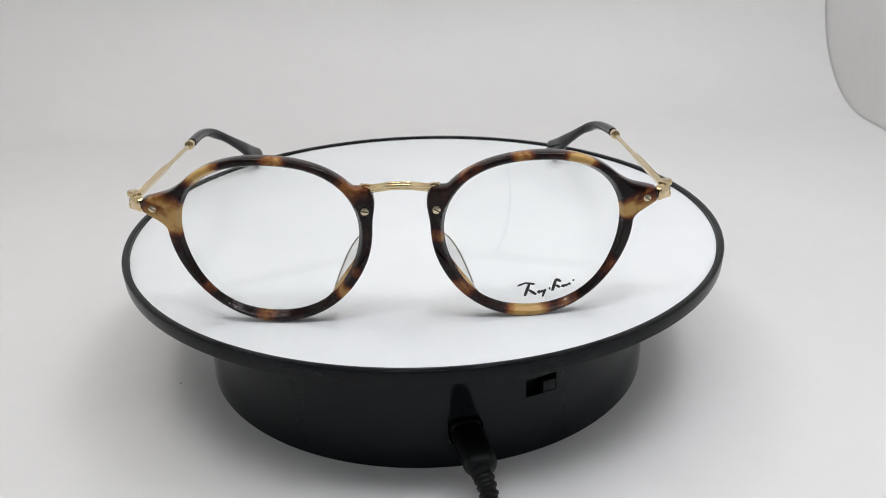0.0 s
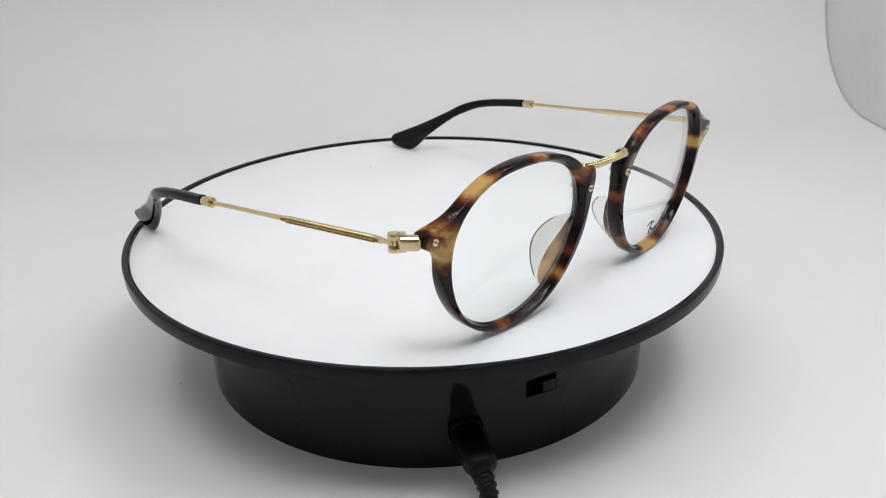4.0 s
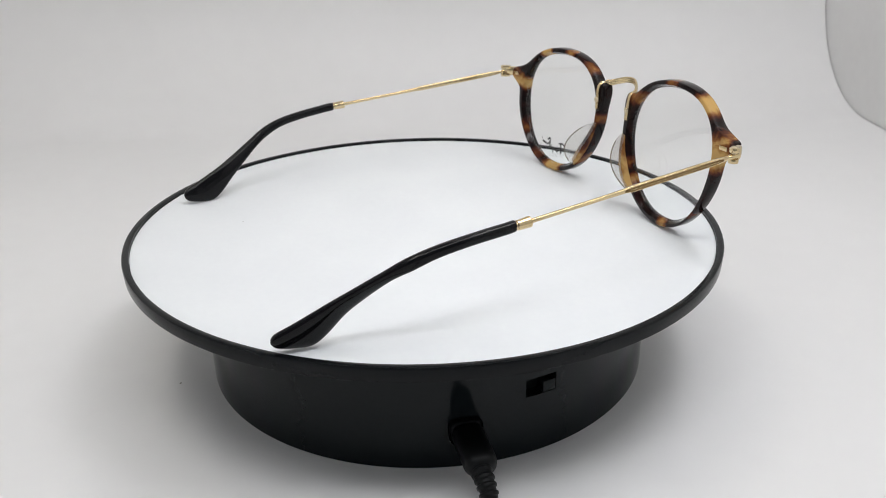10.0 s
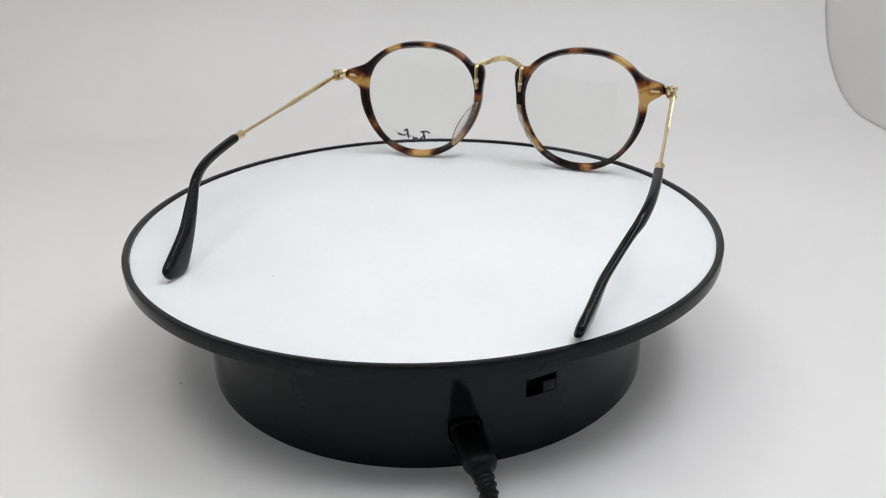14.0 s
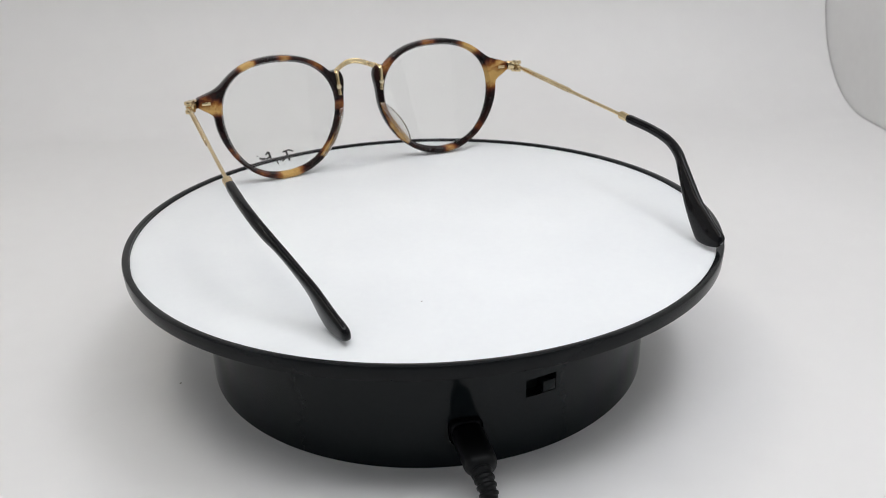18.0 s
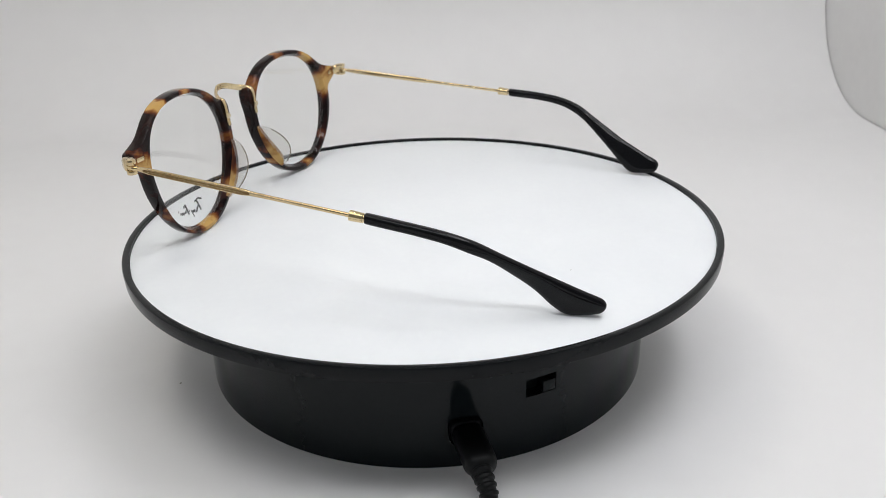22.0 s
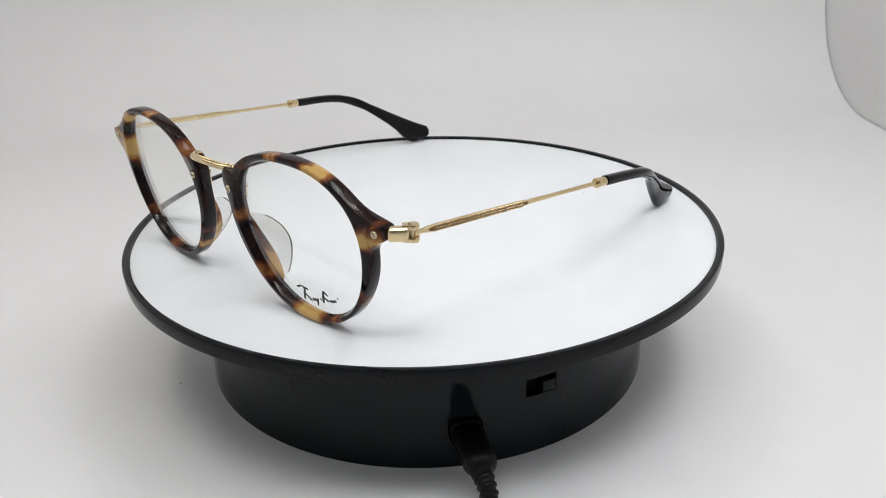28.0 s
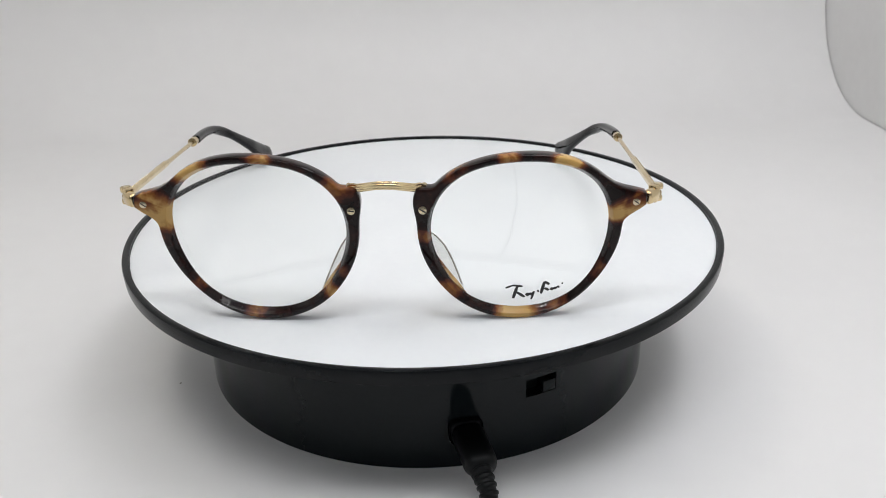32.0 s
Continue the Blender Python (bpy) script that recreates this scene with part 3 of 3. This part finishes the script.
def temple(side):
    hx, hy, hz = hinge_side(side)
    end = (side * 0.0727, 0.0055, 0.0273)

    def along(t, w, h):
        return (hx + (end[0] - hx) * t, hy + (end[1] - hy) * t, hz + (end[2] - hz) * t, w, h)

    rod = [along(-0.006, .0012, .00085), along(0.015, .0010, .0008), along(0.035, .0006, .0006), along(0.06, .00065, .0008), along(0.10, .00066, .00095), along(0.14, .00066, .00095),
           along(0.5, .00066, .00095), along(0.56, .00062, .0007), along(0.66, .0006, .0006), along(0.85, .0006, .0006), along(1.01, .0006, .0006)]
    arm = part("temple_arm", tube(rod, 90, 16, 2.6), GOLD, GLASSES, "thin gold metal temple arm", smooth=60)
    groove = [along(t, w, h) for t, w, h in ((0.06, .0001, .0001), (0.085, .00030, .00055), (0.30, .00030, .00055), (0.535, .00030, .00055), (0.56, .0001, .0001))]
    groove = [(x + side * 0.00042, y, z, w, h) for x, y, z, w, h in groove]
    part("engraved_band", tube(groove, 40, 8, 3.0), GROOVE, arm, "darker engraved band along the arm")
    beads = []
    for row, radius in ((-1, 0.00022), (0, 0.00019), (1, 0.00022)):
        for k in range(76):
            x, y, z = along(0.085 + 0.45 * (k + 0.5 * (row == 0)) / 76, 0, 0)[:3]
            bm = bmesh.new()
            bmesh.ops.create_icosphere(bm, subdivisions=1, radius=radius)
            bm.transform(Matrix.Translation((x + side * (0.00070 if row == 0 else 0.00056), y, z + row * 0.00068)))
            beads.append(bm)
    part("beaded_engraving", joined(*beads), GOLD, arm, "three fine rows of beading along the arm")
    way = (Vector(end) - Vector((hx, hy, hz))).normalized()
    steps = ((-0.0009, .0006), (-0.0008, .00138), (-0.0006, .00152), (0.0, .00150), (0.0028, .00138), (0.0032, .00128), (0.0034, .0010), (0.0050, .0010))
    q = [(Vector(end) + way * d, r) for d, r in steps]
    part("ferrule", tube([(*p, r, r) for p, r in q], 60, 20), GOLD, arm, "gold ferrule", smooth=40)
    # ear tip: a straight upper edge, a heel that rests on the disc, a rounded end
    top = ((9.9, 28.2), (10.3, 28.4), (22, 27.0), (31, 25.4), (38.5, 22.9), (45, 19.2), (51.5, 15.5), (57.5, 12.2), (63, 9.5), (67.0, 7.6), (69.9, 6.3), (71.3, 5.5), (72.0, 4.6), (72.2, 3.9))
    low = ((9.9, 25.6), (10.3, 25.4), (22, 24.0), (31, 22.2), (37.3, 19.6), (42.0, 17.0), (47.2, 12.9), (52.9, 8.0), (58.0, 2.8), (61.7, 0.40), (66.3, 0.5), (69.9, 1.2), (71.3, 1.9), (72.0, 2.8), (72.2, 3.5))
    side_x = (72.8, 72.8, 73.2, 72.7, 71.2, 68.9, 66.4, 64.0, 62.4, 61.3, 60.6, 60.3, 60.2, 60.2)
    half_w = (1.25, 1.45, 1.45, 1.45, 1.45, 1.45, 1.45, 1.50, 1.58, 1.62, 1.58, 1.38, 0.98, 0.35)
    splay = 2.4 if side < 0 else 0.4
    rings = []
    for x, y0, z0, y1, z1, w in smooth_path([(x + splay * (b[0] - 10) / 62, *a, *b, w) for x, a, b, w in zip(side_x, top, low, half_w)], 96):
        mid, up = Vector((side * x, (y0 + y1) / 2, (z0 + z1) / 2)), Vector((0, (y0 - y1) / 2, (z0 - z1) / 2))
        flat = min(1.0, max(0.0, (y1 - 38) / 14))
        bend = max(0.0, 1 - (((y0 + y1) / 2 - 38) / 26) ** 2)
        mid += Vector((-side * ((0.65 if side < 0 else 1.0) * bend + (0.7 * flat if side < 0 else 0)), 0, (0.5 if side < 0 else -0.3) * bend))
        up.x = side * (0.6 if side < 0 else 0.2) * flat    # the paddle leans in towards its lower edge
        ring = []
        for k in range(28):
            c, n = math.cos(2 * math.pi * k / 28), math.sin(2 * math.pi * k / 28)
            ring.append((mid + Vector((w * math.copysign(abs(c) ** 0.75, c), 0, 0)) + up * math.copysign(abs(n) ** 0.75, n)) / 1000)
        rings.append(ring)
    part("temple_tip", loft(rings), TIP, arm, "polished black acetate ear tip", smooth=60)


for s in (-1, 1):
    rim(s)
lens(-1)
lens_print(lens(1))
for s in (-1, 1):
    nose_pad(s)
bridge()
for s in (-1, 1):
    temple(s)


def set_askew(slope):
    """The front sits slightly askew to its temples and a little forward: one hinge stands further out than the other."""
    for ob in GLASSES.children_recursive:
        for v in ob.data.vertices:
            v.co.y -= (0.0005 + slope * v.co.x) * min(1.0, max(0.0, -v.co.y / 0.065))


set_askew(0.0125)


# ---- what moves ----
def motions():
    place = Matrix.Rotation(radians(0.18), 4, "Z") @ Matrix.Translation((-0.0062, 0, 0.00010)) @ Matrix.Rotation(radians(0.30), 4, "Y")
    disc_rows, glass_rows = [], []
    for t in range(33):
        m = pose(0, 0, DISC, 0, 0, turned(t)) @ pose(0, 0, 0, TILT, 0, 0)
        disc_rows.append((t, m))
        glass_rows.append((t, m @ place))
    walk(PLATTER, disc_rows)
    walk(GLASSES, glass_rows)
    for fleck, spot in RIDERS:
        walk(fleck, [(t, m @ spot) for t, m in disc_rows])


motions()
